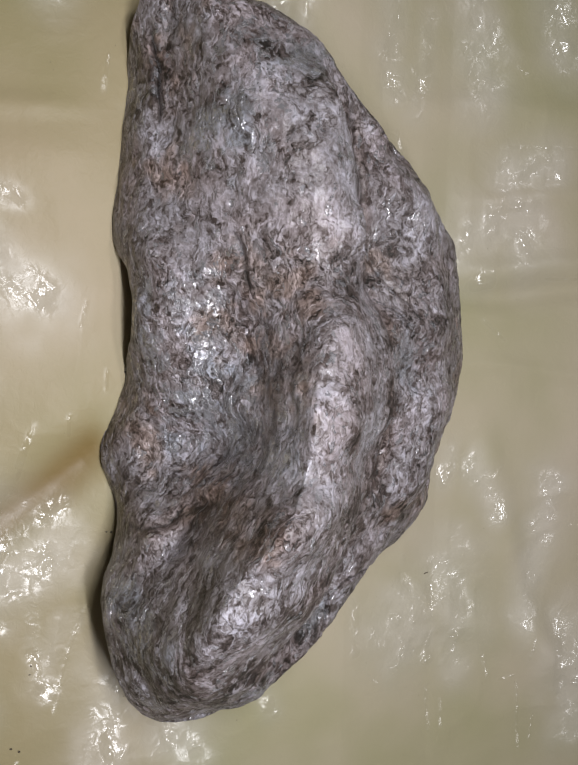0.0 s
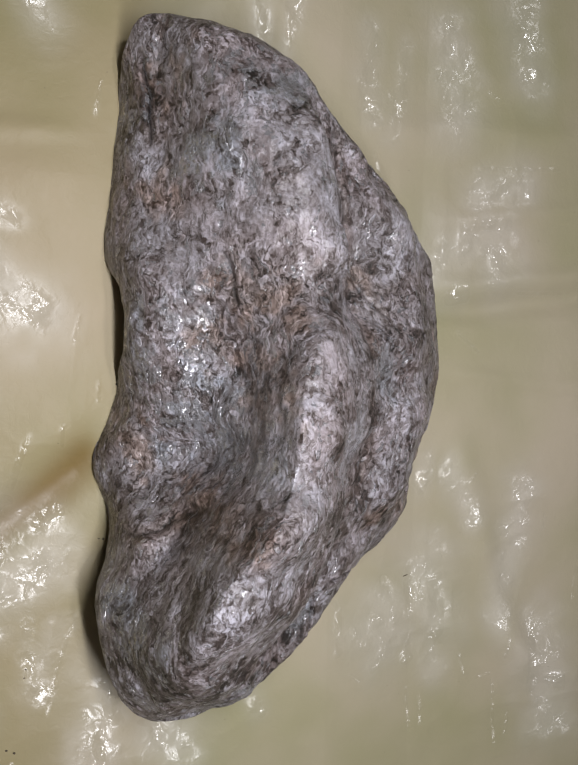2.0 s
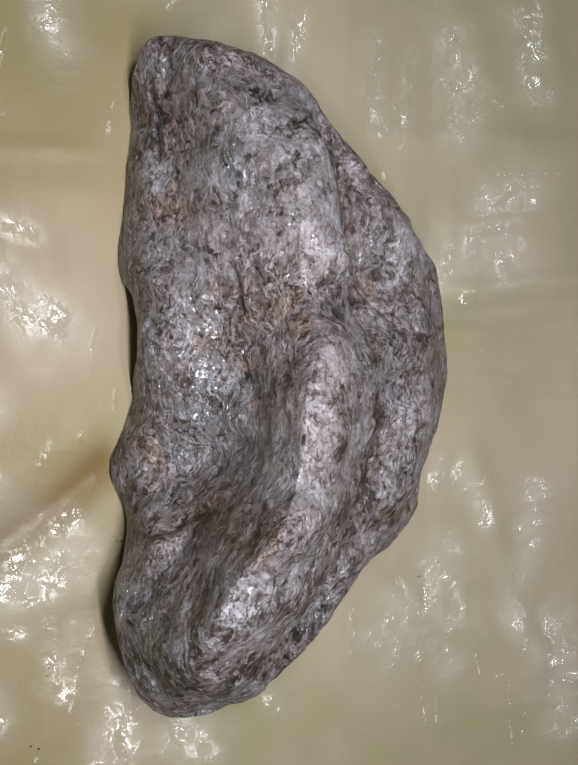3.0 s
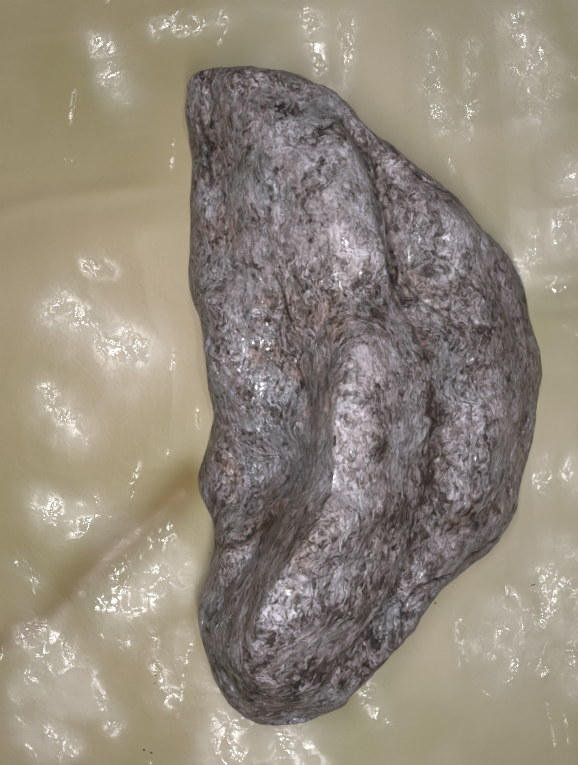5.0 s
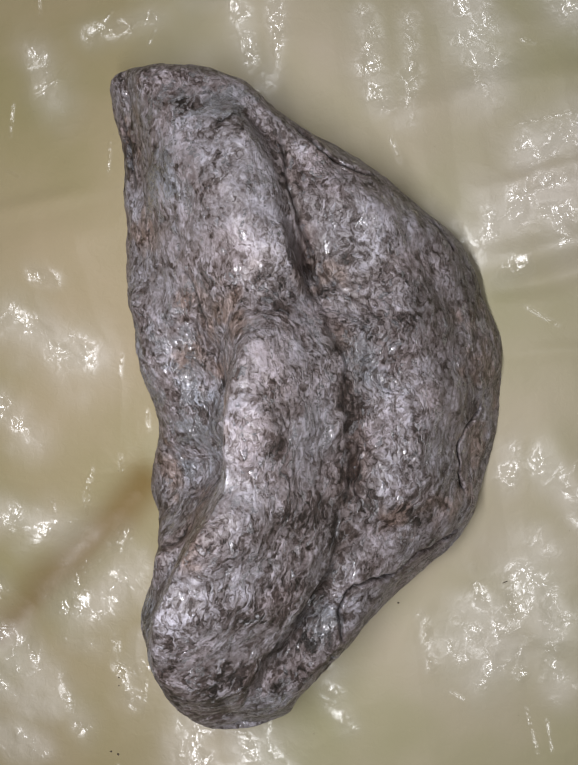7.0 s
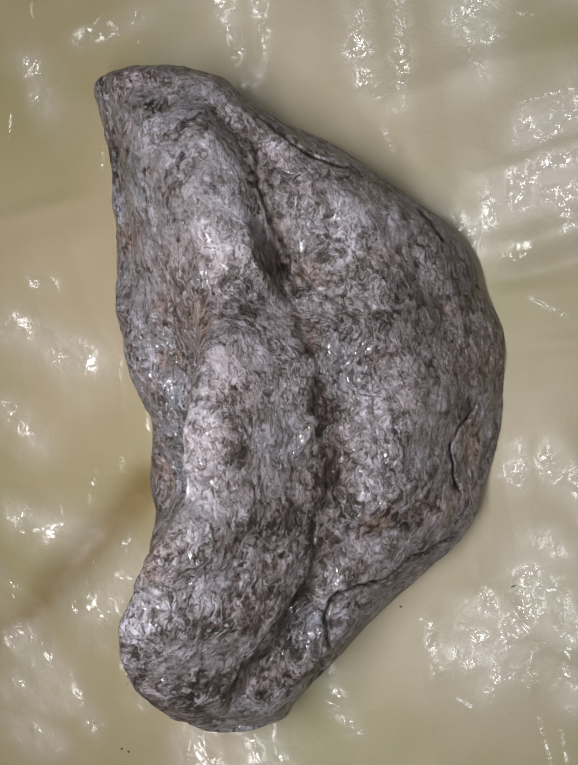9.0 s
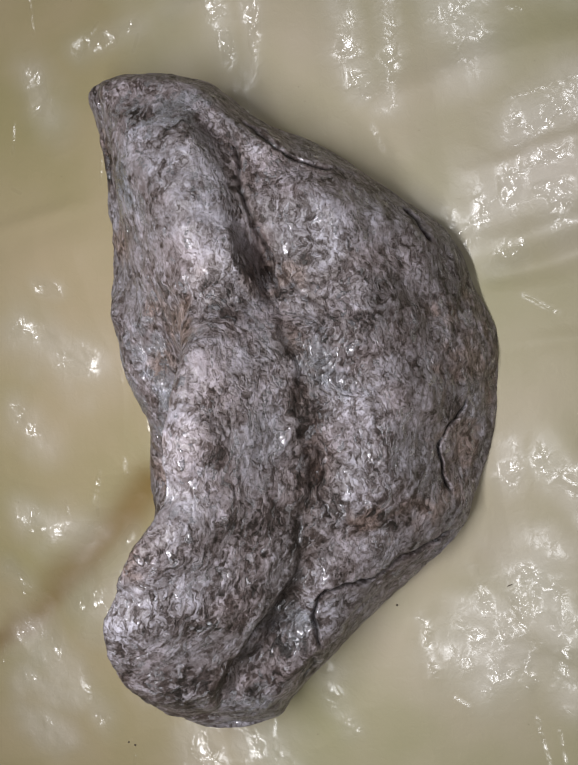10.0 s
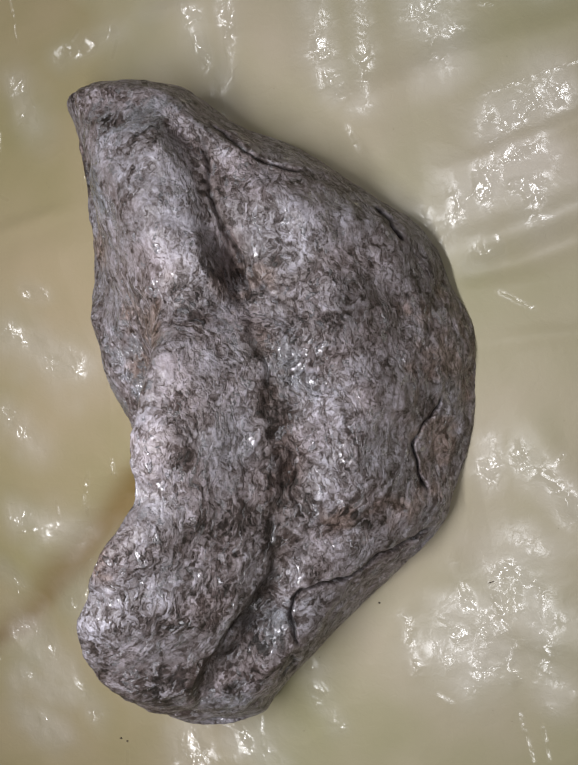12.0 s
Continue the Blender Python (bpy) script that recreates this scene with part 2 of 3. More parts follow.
# ---- the stone's form, in millimetres ----
# Rim where the stone is widest: x, y, height over the sheet.
RIM = [
    (-46.5, 96.8, 14.8), (-30.8, 96.6, 17.5), (-13.2, 91.8, 14.2), (-6.5, 86.5, 14), (-0.3, 79.8, 2.8), (11.4, 72, 1), (18.6, 66.6, 1),
    (31.5, 53.2, 1.5), (39, 46.2, 0), (45, 36, -3), (47, 25, -3), (49.7, 18.3, -3.5), (50.6, 11.2, -4), (49, 0.8, -4), (45.4, -14, -3.9),
    (38.3, -28.7, 0.1), (34, -36.5, 2), (27.5, -41.8, 6), (12.3, -53, 2.3), (-3.4, -64, 7), (-17, -74.5, 11),
    (-23, -80, 14), (-38.7, -79.8, 19), (-50.2, -72, 20), (-56.4, -50, 20), (-52.6, -38, 9.1), (-50.8, -28.4, -0.8),
    (-54.6, -14.5, -2), (-49, 3.3, -4), (-48.9, 17, 13), (-49.2, 30, 10), (-52, 41.5, -1), (-50.8, 57, -3), (-48.8, 79, -3),
]
# Lines that run along the stone: y, x, height.
SHELF = [(95, -42.5, 16.2), (70, -40.8, 19.1), (50, -43.1, 18.4), (30, -43.1, 25.7), (15, -42.9, 23.7), (0, -40.7, 19), (-12, -43.9, 12.8),
    (-20, -44.1, 17.2), (-30, -46.3, 30.6), (-40, -50.5, 28.3), (-50, -52.5, 32), (-60, -49.2, 33.7), (-72, -45.9, 29.9)]
WALL = [(95, -36.9, 27.5), (70, -33.1, 34.7), (50, -32.3, 33.3), (30, -29.4, 32.8), (18, -25.4, 31.1), (8, -23.4, 33.1), (0, -23.4, 38.9),
    (-10, -28.1, 26.3), (-20, -34.7, 33.5), (-30, -40.9, 30.9), (-40, -45.8, 38.9), (-50, -48.4, 45.2), (-60, -45.5, 44.6),
    (-72, -41.8, 33.2)]
CREST = [(95, -30.9, 31.3), (70, -19.8, 43.4), (60, -14.8, 47.3), (40, -13.9, 48), (30, -12.3, 48.1), (20, -13.7, 56.2), (8, -18.6, 60.5),
    (0, -20, 64.1), (-10, -21.4, 63), (-20, -28, 69.4), (-30, -36, 66.3), (-40, -40.2, 65.5), (-50, -41.9, 58.3), (-60, -37.9, 50.2),
    (-72, -33.9, 31.4)]
BACK = [(95, -22.1, 34.1), (80, -15.3, 36.8), (70, -10, 43.6), (60, -5.8, 43.2), (50, -4.2, 43.6), (40, -3.3, 47.3), (28, -1.6, 41.7),
    (18, 0.8, 46.8), (9, 4.1, 45.7), (0, 5.1, 44.2), (-11, 3.9, 41), (-22, -1.7, 43.9), (-33, -7.8, 47.1), (-41, -11.9, 46.9),
    (-50, -16.1, 41), (-60, -23.7, 41.3), (-72, -27, 32.3)]
CREASE = [(95, -14.1, 29.5), (80, -9.2, 35.1), (70, -3.8, 34.4), (60, -1.6, 36.9), (50, -0.2, 36.8), (40, 0.8, 32.6), (28, 2.9, 35.7),
    (18, 6.5, 42), (9, 7.9, 40.7), (0, 8.6, 40.8), (-11, 7.5, 36.9), (-22, 1.7, 39.4), (-33, -4.4, 40.5), (-41, -8.4, 39.6),
    (-50, -12.8, 35.4), (-60, -20.7, 37.8), (-72, -18.1, 29.6)]
PLATEAU = [(95, -10.1, 25.6), (70, 1.9, 33.9), (60, 10.9, 31.2), (50, 18, 33.9), (40, 19.5, 32.2), (30, 22.7, 33), (20, 24.6, 34.4),
    (10, 25.5, 31.6), (0, 27.1, 32.8), (-10, 21.8, 34), (-20, 21.8, 31), (-30, 17.9, 26.4), (-40, 7.9, 29.6), (-50, 1.6, 27.7),
    (-60, -4.6, 28.1), (-72, -11.4, 20.8)]
SHOULDER = [(95, -8, 18), (70, 8.1, 27.8), (60, 18.2, 27), (50, 26.4, 24.2), (40, 31.3, 22.7), (30, 33.9, 21.1), (20, 36.3, 19.4),
    (10, 37.2, 18.7), (0, 37, 18.7), (-10, 34.8, 17.2), (-20, 31.4, 17.5), (-30, 27.6, 18.6), (-40, 19.8, 17.4), (-50, 8.9, 18),
    (-60, 3.1, 17), (-72, -6.9, 13.3)]


def along(line, y):
    """The x and height of a line that runs along the stone, at the given y, as a smooth curve through its nodes."""
    a = np.array(line, float)[::-1]
    t, v = a[:, 0], a[:, 1:]
    m = np.gradient(v, t, axis=0)
    y = np.clip(y, t[0], t[-1])
    k = np.clip(np.searchsorted(t, y) - 1, 0, len(t) - 2)
    h = (t[k + 1] - t[k])[:, None]
    u = ((y - t[k]) / h[:, 0])[:, None]
    return (2 * u**3 - 3 * u**2 + 1) * v[k] + (u**3 - 2 * u**2 + u) * h * m[k] + (3 * u**2 - 2 * u**3) * v[k + 1] + (u**3 - u**2) * h * m[k + 1]


def top_height(x, y):
    """The height of the stone's upper side, by a curve across the lines at each y that does not overshoot."""
    g = np.stack([along(line, y) for line in (SHELF, WALL, CREST, BACK, CREASE, PLATEAU, SHOULDER)], 1)
    gx, gz = g[..., 0], g[..., 1]
    d = np.diff(gz, axis=1) / np.maximum(np.diff(gx, axis=1), 0.5)
    m = np.zeros_like(gz)
    m[:, 0], m[:, -1] = d[:, 0], d[:, -1]
    same = d[:, 1:] * d[:, :-1] > 0
    m[:, 1:-1] = np.where(same, 2 * d[:, 1:] * d[:, :-1] / np.where(same, d[:, 1:] + d[:, :-1], 1), 0) + 0.12 * (d[:, 1:] + d[:, :-1])
    most = np.where(same, 2.2 * np.minimum(np.abs(d[:, 1:]), np.abs(d[:, :-1])), 0.25)
    m[:, 1:-1] = np.clip(m[:, 1:-1], -most, most)
    i = np.arange(len(x))
    k = np.clip((gx <= x[:, None]).sum(1) - 1, 0, gx.shape[1] - 2)
    h = np.maximum(gx[i, k + 1] - gx[i, k], 0.5)
    u = (x - gx[i, k]) / h
    z = (2 * u**3 - 3 * u**2 + 1) * gz[i, k] + (u**3 - 2 * u**2 + u) * h * m[i, k] + (3 * u**2 - 2 * u**3) * gz[i, k + 1] + (u**3 - u**2) * h * m[i, k + 1]
    z = np.where(u < 0, gz[:, 0] + 0.5 * m[:, 0] * (x - gx[:, 0]), z)
    z = np.where(u > 1, gz[:, -1] + 1.1 * m[:, -1] * (x - gx[:, -1]), z)
    return z - 0.09 * np.maximum(-67 - y, 0) ** 2


def rim_loop(count):
    """The rim as a smooth closed curve of that many points, evenly spaced."""
    p = np.array(RIM, float)
    q = []
    for k in range(len(p)):
        a, b, c, e = (p[(k + j) % len(p)] for j in (-1, 0, 1, 2))
        u = np.linspace(0, 1, 24, endpoint=False)[:, None]
        q.append(0.5 * (2 * b + (c - a) * u + (2 * a - 5 * b + 4 * c - e) * u**2 + (3 * b - a - 3 * c + e) * u**3))
    q = np.concatenate(q)
    q = np.concatenate([q, q[:1]])
    far = np.r_[0, np.cumsum(np.linalg.norm(np.diff(q[:, :2], axis=0), axis=1))]
    at = np.linspace(0, far[-1], count, endpoint=False)
    return np.stack([np.interp(at, far, q[:, j]) for j in range(3)], 1)


def lattice(ix, iy, iz, seed):
    """Even random numbers from 0 to 1 on a lattice of whole numbers."""
    n = (ix * 374761393 + iy * 668265263 + iz * 2147483647 + seed * 1274126177) & 0xFFFFFFFF
    n = ((n ^ (n >> 13)) * 1274126177) & 0xFFFFFFFF
    n = ((n ^ (n >> 16)) * 2246822519) & 0xFFFFFFFF
    return ((n ^ (n >> 15)) & 0xFFFF) / 65535.0


def ripple(p, seed=0):
    """Smooth noise from -1 to 1 at the places p, about one wave a unit."""
    f = np.floor(p).astype(np.int64)
    u = p - f
    u = u * u * u * (u * (u * 6 - 15) + 10)
    out = 0
    for dx in (0, 1):
        for dy in (0, 1):
            for dz in (0, 1):
                w = (u[:, 0] if dx else 1 - u[:, 0]) * (u[:, 1] if dy else 1 - u[:, 1]) * (u[:, 2] if dz else 1 - u[:, 2])
                out = out + w * lattice(f[:, 0] + dx, f[:, 1] + dy, f[:, 2] + dz, seed)
    return 2 * out - 1


def stone_surface(n_round, n_top, n_under):
    """The rings of the stone, from the middle of its top over the rim to the middle of its underside."""
    rim = rim_loop(n_round)
    mid = np.array([-10.0, 5.0])
    rings = []
    for j in range(1, n_top + 1):
        s = 1 - (1 - j / n_top) ** 1.25
        xy = mid + (rim[:, :2] - mid) * s
        reach = np.linalg.norm(rim[:, :2] - mid, axis=1)
        d = reach * (1 - s)
        q = np.sqrt(np.clip(1 - (1 - np.clip(d / 8.0, 0, 1)) ** 2, 0, 1))
        z = np.maximum(top_height(xy[:, 0], xy[:, 1]), rim[:, 2] + 1.5)
        rings.append(np.c_[xy, rim[:, 2] + (z - rim[:, 2]) * q])
    for j in range(1, n_under + 1):
        u = j / n_under
        xy = mid + (rim[:, :2] - mid) * (1 - 0.35 * (1 - np.cos(u * math.pi / 2)))
        rings.append(np.c_[xy, rim[:, 2] * (1 - np.sin(u * math.pi / 2))])
    return mid, np.array(rings)


# Creases, then cracks: depth, width, and the way they take over the stone (x, y).
CREASES = [
    (1.1, 0.6, [(-2.8, 72), (-1.5, 64), (-0.7, 56), (0.6, 48), (1.8, 40), (3.2, 30)]),
    (0.4, 0.8, [(10, 33), (14, 31), (19, 33), (23, 37)]),
    (0.4, 0.7, [(3, 40), (6, 34), (10, 29), (16, 24)]),
    (0.7, 0.6, [(6, -5), (7, -12), (5, -18), (7, -24)]),
    (1.0, 0.7, [(-50, -30), (-43, -27), (-38, -24), (-33, -20)]),
]
CRACKS = [
    (2.2, 0.5, [(31, -36), (22.7, -38.4), (19.1, -39.3), (15, -42), (7.4, -42.6), (1.8, -43), (-0.8, -44.4)]),
    (1.8, 0.42, [(2.4, -42), (-0.8, -44.6), (-3.4, -48.6), (-4, -52.7), (-3.4, -57)]),
    (1.8, 0.42, [(41, -2), (38.3, -6.5), (34.7, -9.8), (32.6, -13.7), (32.5, -20.9), (34.2, -26)]),
    (1.8, 0.6, [(-6, -60), (-8, -63), (-11, -66)]),
    (1.4, 0.5, [(-2, 75), (6, 68.2), (9.9, 64.3), (14.1, 61.9), (20, 58.8)]),
    (1.8, 0.5, [(33, 48.4), (36.5, 44.5), (40.3, 38.3)]),
    (1.2, 0.6, [(-45, 88), (-43, 78), (-44, 66)]),
    (1.0, 0.6, [(-30, 40), (-27, 33), (-26, 27)]),
]
# The foot of the ridge, where its east side drops in a small step: x, y.
STEP = [(-31, -70), (-26, -60), (-19.7, -52.8), (-13.5, -46.1), (-8.5, -41.5), (-4.5, -35), (-1.4, -27), (2.6, -17), (4.4, -8.4), (5.4, 1.5), (6, 13), (4.8, 21), (2.2, 29.6)]
# Coloured patches: x, y, half width, half length.
PALE = [(-12, 54, 7, 12), (-10, 42, 5, 8), (-12, 18, 7, 6), (-18, 4, 6, 9), (-20, -12, 6, 8), (-24, 70, 9, 11), (-27, 48, 8, 9), (22, 46, 7, 6),
        (29, 39, 5, 5), (8, 14, 6, 6), (27, 1, 7, 8), (33, -10, 5, 7), (-1, 46, 4, 5), (-34, 62, 6, 9), (-38, 34, 6, 6)]
BROWN = [(-29, 33, 4, 6), (-42, 53, 5, 10), (-21, 28, 8, 8), (-22, 10, 4, 8), (-45, -7, 6, 8), (-34, -20, 7, 6), (-42, 84, 5, 9), (14, -28, 5, 5), (43, 8, 6, 14), (38, -14, 5, 10), (30, -28, 8, 5), (-32, 22, 5, 9), (4, 34, 6, 5)]
SLATE = [(-33, 0, 9, 12), (-31, 64, 7, 10), (-24, -67, 7, 5), (-7, -50, 5, 6), (-42, 25, 7, 7), (-37, 20, 9, 9), (-30, 8, 9, 10), (-26, -5, 5, 8), (-46, 15, 6, 8), (-53, -48, 6, 9), (-18, 80, 9, 6), (13, 14, 7, 8)]
DARK = [(-30, -62, 13, 6), (-2, -27, 5, 5), (0, 56, 4, 5), (10, 38, 7, 4), (-8, 28, 3, 5), (5, -16, 6, 7), (-42, -57, 13, 12), (-34, -66, 11, 9), (7, 1, 4, 8),
        (-5, -21, 7, 5), (-20, 80, 6, 3), (-15, 74, 5, 4), (-10, -3, 3, 4), (-16, -40, 7, 10), (-22, -56, 11, 8), (-8, -56, 7, 7), (-38, -66, 9, 6), (-43, 80, 4, 6), (22, -26, 8, 5)]


def near_line(x, y, line):
    """The distance to a broken line, and how far along it, from 0 to 1."""
    best, share = np.full(len(x), 1e9), np.zeros(len(x))
    for k in range(len(line) - 1):
        (ax, ay), (bx, by) = line[k], line[k + 1]
        u = np.clip(((x - ax) * (bx - ax) + (y - ay) * (by - ay)) / ((bx - ax) ** 2 + (by - ay) ** 2), 0, 1)
        d = np.hypot(x - ax - u * (bx - ax), y - ay - u * (by - ay))
        share = np.where(d < best, (k + u) / (len(line) - 1), share)
        best = np.minimum(best, d)
    return best, share


def patch(p, spots, seed):
    """From 0 to 1, how much a place lies in patches with ragged edges."""
    rag = 0.75 * ripple(p / 5.0, seed) + 0.7 * ripple(p / 2.2, seed + 1)
    out = np.zeros(len(p))
    for x, y, wide, high in spots:
        d = np.hypot((p[:, 0] - x) / wide, (p[:, 1] - y) / high)
        out = np.maximum(out, np.clip(1.1 - d + rag, 0, 1))
    return out


# ---- building ----
def mesh_object(name, verts, faces, material, smooth=True):
    me = bpy.data.meshes.new(name)
    me.from_pydata([tuple(v) for v in verts], [], faces)
    me.materials.append(material)
    if smooth:
        me.shade_smooth()
    me.update()
    return new(name, me)


def slab(name, lo, hi, material):
    """A block of the room, with softened edges."""
    bm = bmesh.new()
    bmesh.ops.create_cube(bm, size=1.0)
    for v in bm.verts:
        v.co = Vector([lo[k] + (v.co[k] + 0.5) * (hi[k] - lo[k]) for k in range(3)])
    me = bpy.data.meshes.new(name)
    bm.to_mesh(me)
    bm.free()
    me.materials.append(material)
    return tagged(new(name, me), kind="structure")


# ---- the room, plain, round the camera ----
slab("floor", (-1.6, -1.6, -0.12), (1.6, 1.6, -0.012), BOARDS)
slab("ceiling", (-1.6, -1.6, 2.4), (1.6, 1.6, 2.5), PAINT)
slab("wall_north", (-1.6, 1.6, -0.12), (1.6, 1.7, 2.5), PAINT)
slab("wall_south", (-1.6, -1.7, -0.12), (1.6, -1.6, 2.5), PAINT)
slab("wall_east", (1.6, -1.7, -0.12), (1.7, 1.7, 2.5), PAINT)
slab("wall_west", (-1.7, -1.7, -0.12), (-1.6, 1.7, 2.5), PAINT)


# ---- the plastic sheet ----
# long soft folds: two ends, depth and width in millimetres
FOLDS = [(-104, -53, -50, -11, -2.4, 6.0), (-110, -40, -56, 0, 1.0, 8), (50, 30, 130, 34, -1.6, 4), (50, 38, 130, 43, 1.2, 4),
         (-130, 46, -56, 60, 1.0, 9), (30, 80, 140, 92, 1.0, 5), (-30, 104, 30, 150, 1.3, 8), (30, -62, 120, -100, 1.2, 7),
         (-130, 66, -60, 70, 0.7, 3), (52, 8, 130, 4, 0.7, 3), (52, 58, 120, 66, 0.7, 3), (58, -10, 90, -100, 1.0, 5)]
# where the film is crinkled: strips from end to end and their half width, east and west of the stone
EAST = [(53, 113, 55, 89, 5), (22, 107, 27, 85, 2.7), (78, 123, 83, 101, 4), (86, -30, 80, -73, 4), (58, -22, 69, -37, 3.4), (34, -48, 35, -58, 1.8),
        (52, -69, 54, -88, 3.4), (36, 105, 31, 79, 2.2), (57, 110, 59, 103, 4), (50, -53, 53, -72, 7.5), (43, -60, 44, -84, 2), (30, -72, 40, -75, 6), (48, -19, 46, -25, 3), (34, -63, 35, -80, 4.7),
        (20, -63, 20, -78, 2), (45, 43, 62, 48, 6), (52, 30, 60, 33, 2.4), (64, 67, 80, 71, 4), (71, 56, 72, 41, 5), (95, -78, 102, -112, 6)]
WEST = [(-48, -77, -52, -97, 6.8), (-54, 118, -36, 118, 2.4), (-12, 117, -10, 103, 2.4), (-24, 119, -20, 119, 2), (-101, -18, -87, -21, 2.4),
        (-85, -46, -76, -36, 2.6), (-68, -72, -71, -55, 1.8), (-36, -91, -30, -97, 5), (-107, -82, -101, -87, 4), (-1, 116, -4, 97, 2), (-9, 92, -5, 89, 2.8),
        (-71, 114, -68, 100, 3.4), (-80, 49, -75, 48, 2), (-96, 13, -86, 4, 3), (-96, -23, -77, -27, 3.4), (-89, 36, -70, 24, 4.5), (-108, -36, -104, -39, 2.4),
        (-10, -74, -6, -91, 2), (-88, -44, -64, -28, 2.0), (-80, -47, -68, -39, 5.5), (-84, -54, -76, -58, 2.4),
        (-102, -59, -96, -69, 5.5), (-107, -71, -92, -75, 4), (-88, -75, -86, -82, 3), (-63, -58, -69, -77, 2.6), (-98, -20, -80, -27, 4)]
# thin sharp folds: two ends
SCRATCHES = [(59, 74, 99, 76), (58, 22, 68, 14), (64, 60, 63, 51), (78, 35, 101, 36), (77, -91, 79, -120), (44, -91, 45, -107), (-71, -5, -76, -24),
             (-63, -3, -63, -11), (-58, -54, -68, -86), (-28, -85, -30, -97), (53, -68, 53, -80), (41, 41, 62, 50), (70, 65, 73, 72), (-83, -23, -103, -24),
             (-72, -7, -76, -20), (-69, -39, -80, -40)]


def crest(n):
    return 1 - 2 * np.abs(n)


def facets(x, y, size, seed):
    """Crushed film: flat three-cornered facets that meet in sharp creases."""
    u, v = x / size, y / size
    i, j = np.floor(u).astype(np.int64), np.floor(v).astype(np.int64)
    u, v = u - i, v - j
    a, b, c, d = (lattice(i + k, j + l, 0 * i, seed) for k, l in ((0, 0), (1, 0), (0, 1), (1, 1)))
    one = np.where(u + v < 1, a + (b - a) * u + (c - a) * v, d + (c - d) * (1 - u) + (b - d) * (1 - v))
    two = np.where(u > v, a + (b - a) * u + (d - b) * v, a + (c - a) * v + (d - c) * u)
    return np.where(lattice(i, j, 0 * i + 5, seed) > 0.5, one, two) - 0.5


def sheet_height(x, y):
    """Height of the crumpled film over the floor under it, in millimetres."""
    p = np.c_[x, y, np.zeros_like(x)]
    warp = np.c_[ripple(p / 22, 1), ripple(p / 22, 2), 0 * x] * 5
    z = 1.3 * ripple(p / 60, 3) + 0.5 * ripple((p + warp) / 28, 4)
    crushed = np.clip(-0.24 + 0.35 * ripple(p / 26, 5), 0.0, 1)
    pale_sheen = 0.5 * crushed
    for ax, ay, bx, by, wide in EAST + WEST:
        d = near_line(x + 0.5 * warp[:, 0], y + 0.5 * warp[:, 1], [(ax, ay), (bx, by)])[0] / wide + 0.45 * ripple(p / 6, 21)
        pale_sheen = np.maximum(pale_sheen, np.exp(-((0.45 * np.maximum(d, 0)) ** 2)) * min(1.0, wide / 4))
        crushed = np.maximum(crushed, np.exp(-((0.75 * np.maximum(d, 0)) ** 2)) * np.clip(0.75 + 0.9 * ripple(p / 4, 28), 0.15, 1))
    q = p + 0.7 * warp + 1.2 * np.c_[ripple(p / 8, 22), ripple(p / 8, 23), 0 * x]
    z += 0.10 * crest(ripple((p + warp) / 14, 6)) + 0.03 * crest(ripple((p + warp) / 6, 7))
    crumple = 4.2 * facets(q[:, 0] + 0.5 * q[:, 1], 0.6 * q[:, 1] - 0.3 * q[:, 0], 8.0, 31) + 1.3 * facets(0.8 * q[:, 0] - 0.6 * q[:, 1], q[:, 1] + 0.4 * q[:, 0], 4.2, 32)
    crumple = crushed * (crumple + 0.3 * facets(0.5 * q[:, 0] + 0.9 * q[:, 1], 0.9 * q[:, 0] - 0.6 * q[:, 1], 2.2, 33))
    z += 0.12 * crumple
    rnd = random.Random(5)
    lines = list(SCRATCHES)
    for k in range(40):
        ax, ay, turn, run = rnd.uniform(-120, 120), rnd.uniform(-120, 130), rnd.gauss(1.45, 0.5), rnd.uniform(5, 12)
        lines.append((ax, ay, ax + run * math.cos(turn), ay + run * math.sin(turn)))
    for ax, ay, bx, by in lines:
        d, share = near_line(x + 0.25 * warp[:, 0], y + 0.25 * warp[:, 1], [(ax, ay), (bx, by)])
        ridge = np.exp(-((d / 0.7) ** 2)) * np.clip(np.minimum(share, 1 - share) * 6, 0, 1)
        crumple = crumple + 0.45 * ridge * (0.8 + 0.5 * ripple(p / 2.5, 35))
        crushed = np.maximum(crushed, 0.8 * ridge)
    for ax, ay, bx, by, deep, wide in FOLDS:
        run = np.hypot(bx - ax, by - ay)
        ux, uy = (bx - ax) / run, (by - ay) / run
        s = (x - ax) * ux + (y - ay) * uy
        d = (y - ay) * ux - (x - ax) * uy + 2.5 * ripple(p / 30, 9)
        z += deep * np.exp(-((d / wide) ** 2)) * np.clip(np.minimum(s, run - s) / 18 + 0.4, 0, 1)
    fold_tint = np.exp(-((near_line(x + 4 * warp[:, 0] / 5, y, [(-57, -14), (-80, -33), (-104, -53), (-130, -60)])[0] / (5.0 + 1.8 * ripple(p / 12, 27))) ** 2))
    return z - 1.0 - 2.5 * np.clip((x - 15) / 30, 0, 1), crushed, fold_tint, crumple, pale_sheen


